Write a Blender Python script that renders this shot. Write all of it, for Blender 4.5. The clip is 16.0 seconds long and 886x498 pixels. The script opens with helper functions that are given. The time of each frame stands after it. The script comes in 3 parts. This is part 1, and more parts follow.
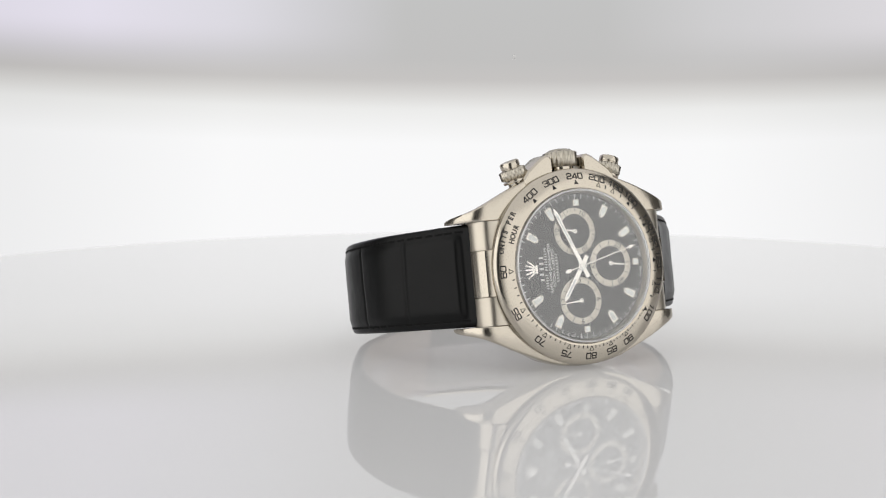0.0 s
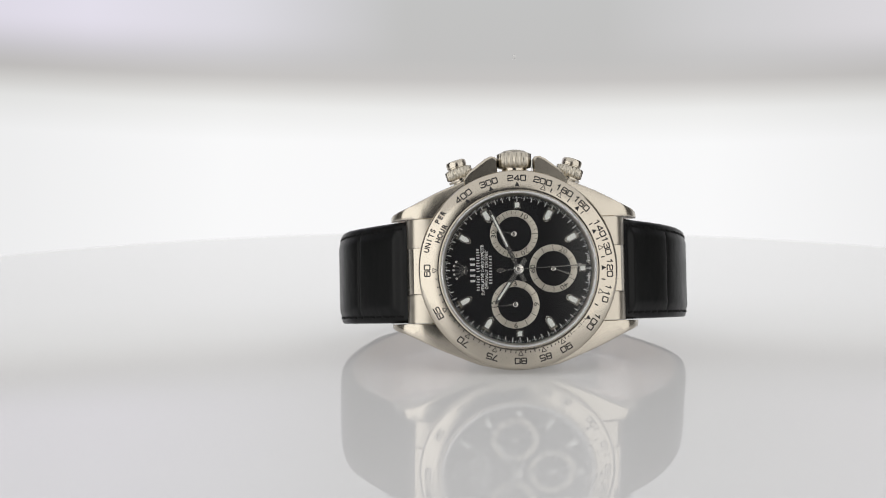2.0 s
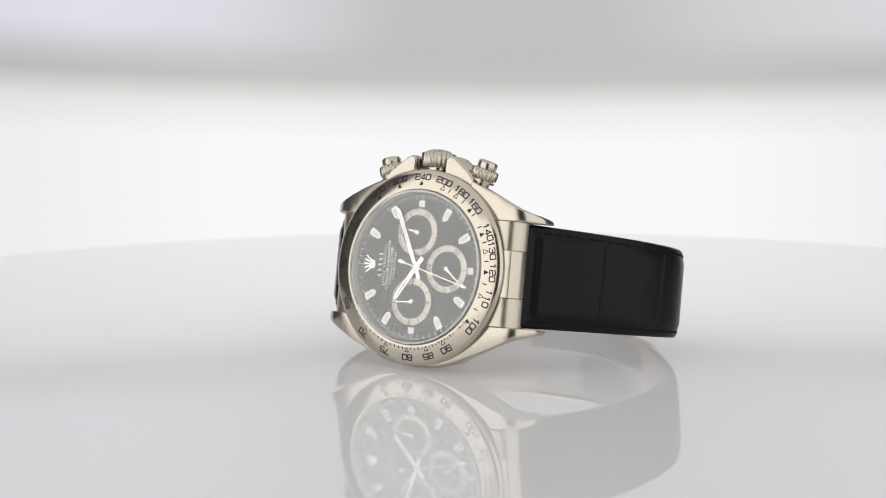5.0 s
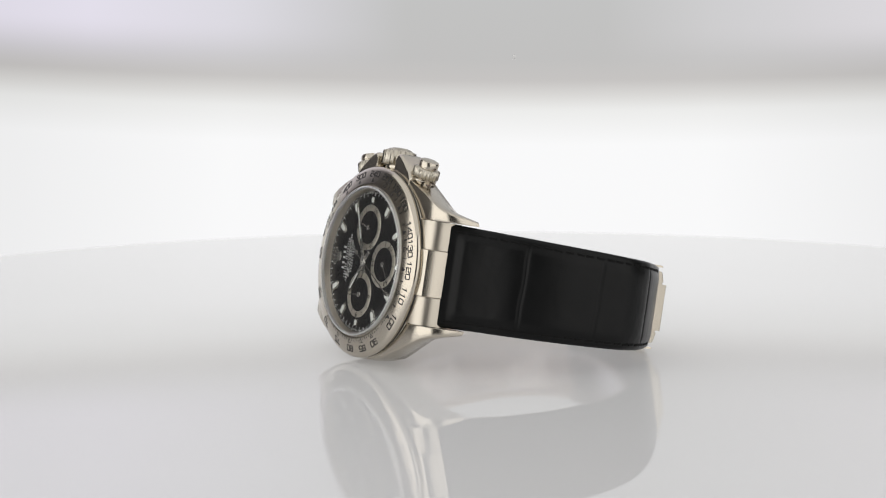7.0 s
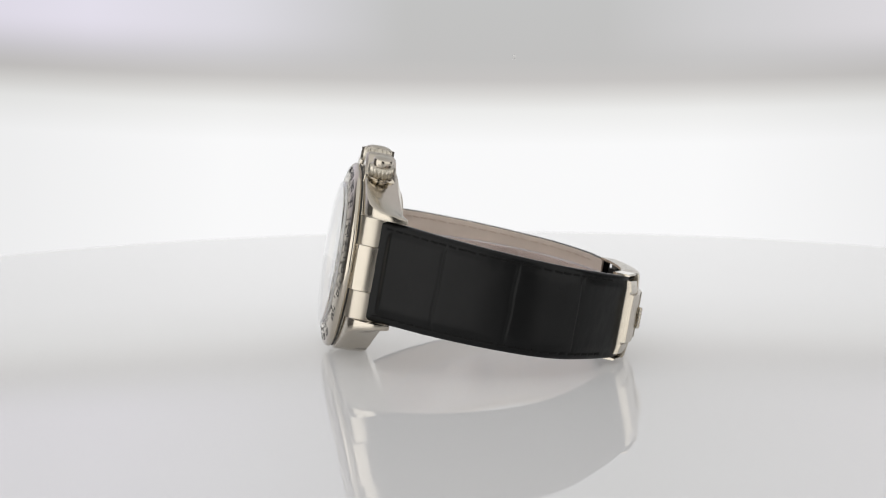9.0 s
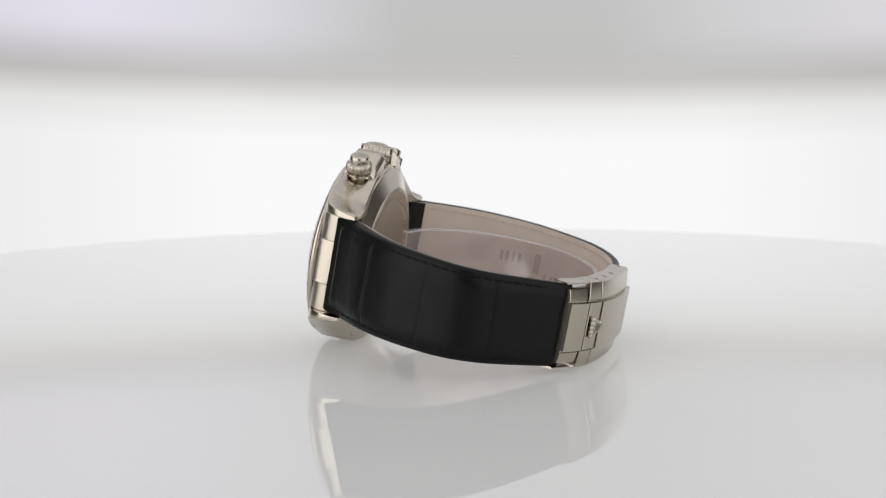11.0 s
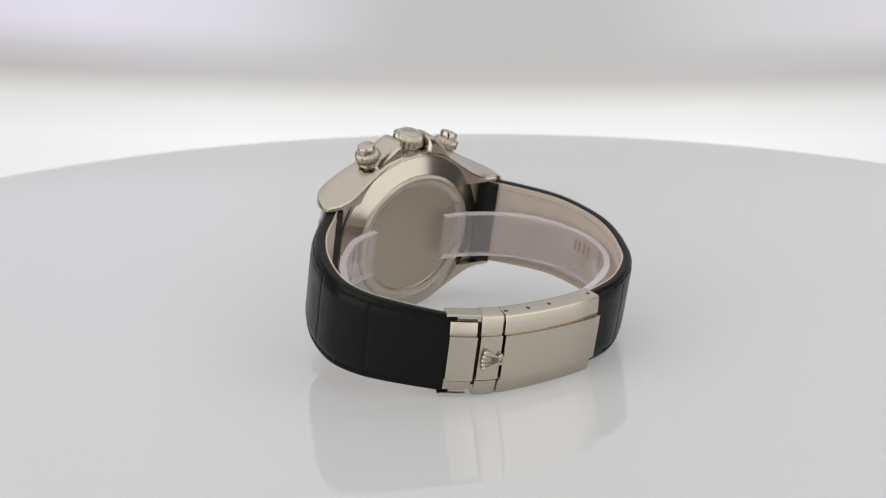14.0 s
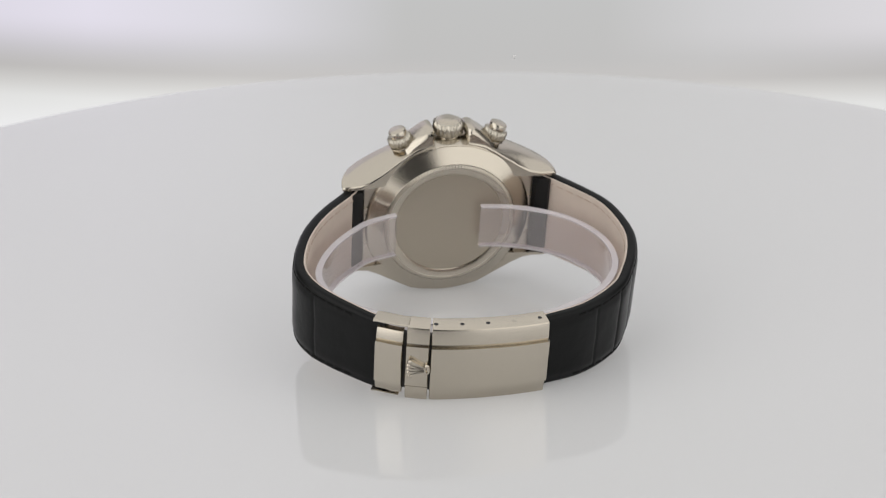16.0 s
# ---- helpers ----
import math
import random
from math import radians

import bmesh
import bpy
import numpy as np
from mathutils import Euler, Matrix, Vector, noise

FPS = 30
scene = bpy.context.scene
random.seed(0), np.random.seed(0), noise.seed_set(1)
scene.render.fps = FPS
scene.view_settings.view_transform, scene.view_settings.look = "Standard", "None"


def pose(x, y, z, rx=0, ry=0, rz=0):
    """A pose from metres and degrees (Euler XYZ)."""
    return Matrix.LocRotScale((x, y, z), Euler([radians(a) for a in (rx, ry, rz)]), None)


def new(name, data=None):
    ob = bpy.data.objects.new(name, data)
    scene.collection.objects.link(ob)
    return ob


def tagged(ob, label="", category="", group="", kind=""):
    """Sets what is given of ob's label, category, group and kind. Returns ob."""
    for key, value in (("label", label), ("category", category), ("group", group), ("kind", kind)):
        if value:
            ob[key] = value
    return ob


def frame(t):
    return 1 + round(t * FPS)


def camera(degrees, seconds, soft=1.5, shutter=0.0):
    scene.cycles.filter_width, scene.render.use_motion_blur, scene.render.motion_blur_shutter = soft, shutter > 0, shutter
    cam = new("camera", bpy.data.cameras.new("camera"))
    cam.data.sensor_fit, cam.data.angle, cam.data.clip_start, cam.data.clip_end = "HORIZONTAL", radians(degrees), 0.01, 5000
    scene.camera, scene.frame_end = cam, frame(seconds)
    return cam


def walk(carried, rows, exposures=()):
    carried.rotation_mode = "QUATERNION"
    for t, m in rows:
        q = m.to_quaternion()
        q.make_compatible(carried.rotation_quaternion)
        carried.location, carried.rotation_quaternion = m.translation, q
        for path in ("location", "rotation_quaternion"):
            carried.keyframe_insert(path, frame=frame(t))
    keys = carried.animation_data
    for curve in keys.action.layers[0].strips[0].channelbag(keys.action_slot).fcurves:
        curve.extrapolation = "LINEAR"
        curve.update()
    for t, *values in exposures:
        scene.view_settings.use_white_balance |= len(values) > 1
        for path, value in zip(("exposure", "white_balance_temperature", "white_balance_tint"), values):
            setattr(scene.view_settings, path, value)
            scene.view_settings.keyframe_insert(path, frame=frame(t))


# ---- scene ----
import itertools

# ---- camera ----
cam = camera(31.76, 16.0, soft=1.0)
CAM = pose(-0.00983, -0.33262, 0.06288, 90 - 7.231, 0, 0) @ pose(0, 0, 0, 0, 0, -0.19)
walk(cam, [(0, CAM), (16, CAM)])
cam.data.dof.use_dof, cam.data.dof.focus_distance, cam.data.dof.aperture_fstop = True, 0.286, 46.0

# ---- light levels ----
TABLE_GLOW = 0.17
SOFT_LEFT, SOFT_RIGHT, SOFT_TOP = 1.65, 1.28, 0.88
world = bpy.data.worlds.new("world")
scene.world = world
world.use_nodes = True
world.node_tree.nodes["Background"].inputs[0].default_value = (0.02, 0.02, 0.02, 1)

# ---- motion numbers: turn of the table and its tilt towards the camera ----
TURN = ((0, 18.86), (2, -4.75), (4, -28.16), (6.3, -56.35), (7.5, -70.53), (9.2, -91.31),
        (11.3, -116.20), (12.5, -130.38), (14, -148.62), (16, -173.28))
TILT = ((0, 0), (10.7, 0), (11.0, 0.35), (11.3, 1.17), (12, 3.37), (13, 6.40), (14, 9.38), (15, 12.39), (16, 15.32))
PIVOT = Vector((0, 0.0016, 0.0060))
AXIS = Vector((0.0003, 0.0029, 0))
MM = 0.001


def platter(t):
    """The pose of the turning, tilting platter at t seconds."""
    th = np.interp(t, [a for a, b in TURN], [b for a, b in TURN])
    ti = np.interp(t, [a for a, b in TILT], [b for a, b in TILT])
    return (Matrix.Translation(PIVOT) @ Matrix.Rotation(radians(ti), 4, "X") @ Matrix.Translation(AXIS - PIVOT)
            @ Matrix.Rotation(radians(th), 4, "Z"))


# the watch on the platter: x to three o'clock, y to twelve, z out of the dial
WATCH = Matrix(((-0.0318958, -0.9919557, 0.1225008, 0.0073169),
                (0.1795891, -0.1262563, -0.9756060, -0.0318305),
                (0.9832245, -0.0091179, 0.1821715, 0.0203300),
                (0, 0, 0, 1)))


# ---- materials ----
def material(name, colour, rough=0.5, metal=0.0, spec=0.5, coat=0.0, grain=None, bump=None, tint=0.0):
    """grain: (scale, low, high) spreads roughness; bump: list of (scale, strength, distance); tint: colour spread."""
    m = bpy.data.materials.new(name)
    m.use_nodes = True
    nt = m.node_tree
    b = nt.nodes["Principled BSDF"]
    b.inputs["Base Color"].default_value = (*colour, 1)
    b.inputs["Roughness"].default_value = rough
    b.inputs["Metallic"].default_value = metal
    b.inputs["Specular IOR Level"].default_value = spec
    b.inputs["Coat Weight"].default_value = coat
    b.inputs["Coat Roughness"].default_value = 0.05
    co = nt.nodes.new("ShaderNodeTexCoord")
    if grain:
        n = nt.nodes.new("ShaderNodeTexNoise")
        n.inputs["Scale"].default_value = grain[0]
        n.inputs["Detail"].default_value = 4
        nt.links.new(co.outputs["Object"], n.inputs["Vector"])
        r = nt.nodes.new("ShaderNodeMapRange")
        r.inputs["To Min"].default_value, r.inputs["To Max"].default_value = grain[1], grain[2]
        nt.links.new(n.outputs["Fac"], r.inputs["Value"])
        nt.links.new(r.outputs["Result"], b.inputs["Roughness"])
        if tint:
            c = nt.nodes.new("ShaderNodeValToRGB")
            c.color_ramp.elements[0].position, c.color_ramp.elements[1].position = 0.3, 0.7
            c.color_ramp.elements[0].color = (*[x * (1 - tint) for x in colour], 1)
            c.color_ramp.elements[1].color = (*[min(1, x * (1 + tint)) for x in colour], 1)
            nt.links.new(n.outputs["Fac"], c.inputs["Fac"])
            nt.links.new(c.outputs["Color"], b.inputs["Base Color"])
    last = None
    for scale, strength, distance in bump or ():
        n = nt.nodes.new("ShaderNodeTexNoise")
        n.inputs["Scale"].default_value = scale
        n.inputs["Detail"].default_value = 5
        nt.links.new(co.outputs["Object"], n.inputs["Vector"])
        k = nt.nodes.new("ShaderNodeBump")
        k.inputs["Strength"].default_value, k.inputs["Distance"].default_value = strength, distance
        nt.links.new(n.outputs["Fac"], k.inputs["Height"])
        if last:
            nt.links.new(last.outputs["Normal"], k.inputs["Normal"])
        last = k
    if last:
        nt.links.new(last.outputs["Normal"], b.inputs["Normal"])
    return m


def brushed(name, colour, rough, along, strength=0.15):
    """Metal with fine brushing; along: stretch of the noise on the three axes."""
    m = material(name, colour, rough, 1.0)
    nt = m.node_tree
    b = nt.nodes["Principled BSDF"]
    co = nt.nodes.new("ShaderNodeTexCoord")
    mp = nt.nodes.new("ShaderNodeMapping")
    mp.inputs["Scale"].default_value = along
    n = nt.nodes.new("ShaderNodeTexNoise")
    n.inputs["Scale"].default_value, n.inputs["Detail"].default_value = 1.0, 3
    nt.links.new(co.outputs["Object"], mp.inputs["Vector"])
    nt.links.new(mp.outputs["Vector"], n.inputs["Vector"])
    r = nt.nodes.new("ShaderNodeMapRange")
    r.inputs["To Min"].default_value, r.inputs["To Max"].default_value = rough * 0.88, rough * 1.12
    nt.links.new(n.outputs["Fac"], r.inputs["Value"])
    nt.links.new(r.outputs["Result"], b.inputs["Roughness"])
    k = nt.nodes.new("ShaderNodeBump")
    k.inputs["Strength"].default_value, k.inputs["Distance"].default_value = strength, 0.00002
    nt.links.new(n.outputs["Fac"], k.inputs["Height"])
    nt.links.new(k.outputs["Normal"], b.inputs["Normal"])
    return m


def glow(name, colour, strength):
    m = bpy.data.materials.new(name)
    m.use_nodes = True
    nt = m.node_tree
    nt.nodes.remove(nt.nodes["Principled BSDF"])
    e = nt.nodes.new("ShaderNodeEmission")
    e.inputs["Color"].default_value, e.inputs["Strength"].default_value = (*colour, 1), strength
    nt.links.new(e.outputs[0], nt.nodes["Material Output"].inputs["Surface"])
    return m


def faded_glow(name, colour, strength, x0, x1):
    """A diffuser with its light falloff painted in: the emission fades from x1 to almost nothing at x0."""
    m = glow(name, colour, strength)
    nt = m.node_tree
    co, sp, r = nt.nodes.new("ShaderNodeTexCoord"), nt.nodes.new("ShaderNodeSeparateXYZ"), nt.nodes.new("ShaderNodeMapRange")
    nt.links.new(co.outputs["Object"], sp.inputs[0])
    nt.links.new(sp.outputs["X"], r.inputs["Value"])
    r.interpolation_type = "SMOOTHSTEP"
    r.inputs["From Min"].default_value, r.inputs["From Max"].default_value = x0, x1
    r.inputs["To Min"].default_value, r.inputs["To Max"].default_value = 0.02, strength
    nt.links.new(r.outputs["Result"], nt.nodes["Emission"].inputs["Strength"])
    return m


def clear(name, ior, colour=(1, 1, 1), rough=0.0, veil=0.0, veil_colour=(1, 1, 1)):
    """Clear sheet: mirrors by Fresnel, lets the rest through; veil: milky share."""
    m = bpy.data.materials.new(name)
    m.use_nodes = True
    nt = m.node_tree
    nt.nodes.remove(nt.nodes["Principled BSDF"])
    t = nt.nodes.new("ShaderNodeBsdfTransparent")
    t.inputs["Color"].default_value = (*colour, 1)
    g = nt.nodes.new("ShaderNodeBsdfGlossy")
    g.inputs["Color"].default_value = (0.95, 0.95, 0.95, 1)
    g.inputs["Roughness"].default_value = rough
    # mirroring of one face, steeper towards grazing
    r0 = ((ior - 1) / (ior + 1)) ** 2
    f = nt.nodes.new("ShaderNodeLayerWeight")
    f.inputs["Blend"].default_value = 0.5
    five, one = nt.nodes.new("ShaderNodeMath"), nt.nodes.new("ShaderNodeMath")
    five.operation, one.operation = "POWER", "MULTIPLY_ADD"
    five.inputs[1].default_value = 5.0
    one.inputs[1].default_value, one.inputs[2].default_value = 1 - r0, r0
    nt.links.new(f.outputs["Facing"], five.inputs[0])
    nt.links.new(five.outputs[0], one.inputs[0])
    base = t
    if veil:
        d = nt.nodes.new("ShaderNodeBsdfDiffuse")
        d.inputs["Color"].default_value = (*veil_colour, 1)
        v = nt.nodes.new("ShaderNodeMixShader")
        v.inputs["Fac"].default_value = veil
        nt.links.new(t.outputs[0], v.inputs[1])
        nt.links.new(d.outputs[0], v.inputs[2])
        base = v
    # both faces of the sheet mirror: 2R / (1 + R)
    up, low, ratio = (nt.nodes.new("ShaderNodeMath") for _ in range(3))
    up.operation, low.operation, ratio.operation = "MULTIPLY", "ADD", "DIVIDE"
    up.inputs[1].default_value, low.inputs[1].default_value = 2.0, 1.0
    nt.links.new(one.outputs[0], up.inputs[0])
    nt.links.new(one.outputs[0], low.inputs[0])
    nt.links.new(up.outputs[0], ratio.inputs[0])
    nt.links.new(low.outputs[0], ratio.inputs[1])
    x = nt.nodes.new("ShaderNodeMixShader")
    nt.links.new(ratio.outputs[0], x.inputs["Fac"])
    nt.links.new(base.outputs[0], x.inputs[1])
    nt.links.new(g.outputs[0], x.inputs[2])
    nt.links.new(x.outputs[0], nt.nodes["Material Output"].inputs["Surface"])
    return m


GOLD = (0.555, 0.508, 0.432)
POLISH = material("polished_white_gold", GOLD, 0.2, 1.0, grain=(300, 0.10, 0.14))
CASEMETAL = material("satin_case_gold", GOLD, 0.2, 1.0, grain=(250, 0.17, 0.22))
SATIN = brushed("satin_white_gold", GOLD, 0.30, (200, 200, 4000), 0.08)
BEZEL = material("bezel_white_gold", GOLD, 0.16, 1.0, grain=(250, 0.13, 0.18))
BACKMETAL = brushed("matt_white_gold", (0.50, 0.45, 0.37), 0.42, (3500, 150, 150), 0.08)
CLASPSAT = material("satin_clasp_gold", GOLD, 0.25, 1.0, grain=(180, 0.21, 0.28))
KNURL = material("satin_knurled_gold", (0.56, 0.52, 0.445), 0.3, 1.0, grain=(300, 0.26, 0.33))
MARKER = material("grey_gold_frames", (0.70, 0.68, 0.63), 0.18, 1.0)
STEEL = material("polished_steel", (0.82, 0.80, 0.76), 0.15, 1.0)
INK = material("black_enamel", (0.018, 0.017, 0.016), 0.55, spec=0.3)
DIALBLACK = material("black_lacquer", (0.006, 0.006, 0.007), 0.25, spec=0.3)
WHITEINK = material("white_print", (0.90, 0.90, 0.88), 0.5)
GREYINK = material("grey_print", (0.62, 0.62, 0.61), 0.5)
LUME = material("white_lume", (0.80, 0.82, 0.78), 0.6)
SILVERRING = brushed("silver_ring", (0.62, 0.58, 0.50), 0.45, (6000, 300, 300), 0.1)
LEATHER = material("black_alligator", (0.0045, 0.0048, 0.005), 0.34, spec=0.17, grain=(220, 0.24, 0.42), bump=[(2600, 0.22, 0.00006), (700, 0.3, 0.0001), (240, 0.35, 0.00022)])
LEATHEREDGE = material("black_edge_paint", (0.006, 0.006, 0.006), 0.42, spec=0.3, bump=[(1500, 0.2, 0.00006)])
LINING = material("cream_lining", (0.57, 0.485, 0.42), 0.7, spec=0.3, grain=(120, 0.6, 0.8), bump=[(1800, 0.25, 0.00006), (220, 0.2, 0.0002)], tint=0.07)
THREAD = material("black_thread", (0.007, 0.007, 0.007), 0.7, spec=0.12)
TANTHREAD = material("tan_thread", (0.50, 0.40, 0.33), 0.8)
STAMP = material("grey_stamp", (0.30, 0.24, 0.21), 0.7)
CRYSTAL = clear("sapphire_crystal", 1.86)
PLASTIC = clear("clear_plastic", 1.45, (0.975, 0.955, 0.96), 0.08, 0.09, (0.86, 0.80, 0.80))
PLASTICEDGE = clear("clear_plastic_edge", 1.5, (0.9, 0.88, 0.9), 0.15, 0.55, (0.82, 0.78, 0.80))
# flat dark colour that paints shade in gaps, slits and holes; also the hinge pins
DARK = material("dark_fill", (0.02, 0.019, 0.017), 0.5)
BLACKCLOTH = material("black_cloth", (0.03, 0.03, 0.032), 0.9)
DIMCLOTH = material("dark_grey_cloth", (0.13, 0.125, 0.12), 0.9)
EDGEGLASS = clear("crystal_edge", 1.5, (0.9, 0.9, 0.9), 0.2, 0.45, (0.9, 0.9, 0.9))
SPECK = material("pale_dust", (0.75, 0.74, 0.72), 0.9)
GREYCLOTH = material("grey_cloth", (0.45, 0.45, 0.46), 0.9)


# ---- mesh helpers (millimetres in, metres out) ----
def part(name, bm, mat, parent=None, label="", sharp=35, scale=MM):
    for v in bm.verts:
        v.co *= scale
    bmesh.ops.recalc_face_normals(bm, faces=bm.faces)
    lim = radians(sharp)
    for f in bm.faces:
        f.smooth = True
    for e in bm.edges:
        if len(e.link_faces) == 2 and e.calc_face_angle(0) > lim:
            e.smooth = False
    me = bpy.data.meshes.new(name)
    bm.to_mesh(me)
    bm.free()
    me.materials.append(mat)
    ob = new(name, me)
    if parent:
        ob.parent = parent
    if label:
        tagged(ob, label)
    return ob


def lathe(bm, profile, n=96, closed=False):
    """Turns (r, z) points about z."""
    rings = []
    for r, z in profile:
        if r < 1e-6:
            rings.append([bm.verts.new((0, 0, z))])
        else:
            rings.append([bm.verts.new((r * math.cos(2 * math.pi * i / n), r * math.sin(2 * math.pi * i / n), z)) for i in range(n)])
    pairs = list(zip(rings, rings[1:])) + ([(rings[-1], rings[0])] if closed else [])
    for a, b in pairs:
        for i in range(n):
            j = (i + 1) % n
            if len(a) == 1:
                bm.faces.new((a[0], b[i], b[j]))
            elif len(b) == 1:
                bm.faces.new((a[i], a[j], b[0]))
            else:
                bm.faces.new((a[i], a[j], b[j], b[i]))
    return bm


def loft(bm, sections, caps=True):
    """Joins closed loops of equal length."""
    loops = [[bm.verts.new(p) for p in s] for s in sections]
    n = len(loops[0])
    for a, b in zip(loops, loops[1:]):
        for i in range(n):
            j = (i + 1) % n
            bm.faces.new((a[i], a[j], b[j], b[i]))
    if caps:
        bm.faces.new(loops[0])
        bm.faces.new(loops[-1])
    return bm


def prism(bm, outline, z0, z1, edge=0.0):
    """An outline in x, y pulled from z0 to z1, its upper edge drawn in by edge."""
    cx = sum(p[0] for p in outline) / len(outline)
    cy = sum(p[1] for p in outline) / len(outline)
    if not edge:
        return loft(bm, [[(x, y, z0) for x, y in outline], [(x, y, z1) for x, y in outline]])
    small = []
    for x, y in outline:
        d = math.hypot(x - cx, y - cy) or 1
        small.append((x - (x - cx) / d * edge, y - (y - cy) / d * edge))
    e = edge * (1 if z1 > z0 else -1)
    return loft(bm, [[(x, y, z0) for x, y in outline], [(x, y, z1 - e) for x, y in outline], [(x, y, z1) for x, y in small]])


def turned(bm, m, start=0):
    """Moves all vertices from index start on by m."""
    bm.verts.ensure_lookup_table()
    for v in bm.verts[start:]:
        v.co = m @ v.co
    return bm


def bar(bm, x0, x1, y0, y1, z0, z1, edge=0.0, m=None):
    k = len(bm.verts)
    prism(bm, [(x0, y0), (x1, y0), (x1, y1), (x0, y1)], z0, z1, edge)
    return turned(bm, m, k) if m else bm


def spin(deg):
    """Clock angle (clockwise from twelve) as a turn that carries +y there; +x carries to three."""
    return Matrix.Rotation(-radians(deg), 4, "Z")


def lettering(bm, text, size, m, wide=1.0, depth=0.02, bold=0.0):
    """Flat raised letters of the built-in font, centred, set with the matrix m."""
    cu = bpy.data.curves.new("letters", "FONT")
    cu.body, cu.size, cu.align_x, cu.align_y = text, size, "CENTER", "CENTER"
    cu.resolution_u, cu.extrude, cu.offset = 2, depth, bold
    ob = bpy.data.objects.new("letters", cu)
    scene.collection.objects.link(ob)
    bpy.context.view_layer.update()
    me = bpy.data.meshes.new_from_object(ob.evaluated_get(bpy.context.evaluated_depsgraph_get()))
    xs = [v.co.y for v in me.vertices]
    mid = (min(xs) + max(xs)) / 2 if xs else 0
    k = len(bm.verts)
    bm.from_mesh(me)
    bm.verts.ensure_lookup_table()
    for v in bm.verts[k:]:
        v.co = m @ Vector((v.co.x * wide, v.co.y - mid, v.co.z))
    bpy.data.objects.remove(ob)
    bpy.data.curves.remove(cu)
    bpy.data.meshes.remove(me)
    return bm


def smooth_path(points, step):
    """Catmull-Rom through the points, resampled at even steps; returns points and unit tangents."""
    pts = [Vector(p) for p in points]
    ext = [pts[0] * 2 - pts[1]] + pts + [pts[-1] * 2 - pts[-2]]
    fine = []
    for i in range(1, len(ext) - 2):
        p0, p1, p2, p3 = ext[i - 1:i + 3]
        for k in range(24):
            t = k / 24
            fine.append(0.5 * ((2 * p1) + (p2 - p0) * t + (2 * p0 - 5 * p1 + 4 * p2 - p3) * t * t + (3 * p1 - p0 - 3 * p2 + p3) * t ** 3))
    fine.append(pts[-1])
    acc = [0.0]
    for a, b in zip(fine, fine[1:]):
        acc.append(acc[-1] + (b - a).length)
    n = max(2, round(acc[-1] / step))
    out = []
    for i in range(n + 1):
        s = acc[-1] * i / n
        out.append(Vector([np.interp(s, acc, [p[k] for p in fine]) for k in range(len(fine[0]))]))
    tan = [(out[min(i + 1, n)] - out[max(i - 1, 0)]).normalized() for i in range(n + 1)]
    return out, tan, acc[-1]


# ---- the light tent ----
def slab(name, x0, x1, y0, y1, z0, z1, mat, label):
    bm = bmesh.new()
    bar(bm, x0, x1, y0, y1, z0, z1)
    ob = part(name, bm, mat, None, label, scale=1.0)
    return tagged(ob, label, kind="structure")


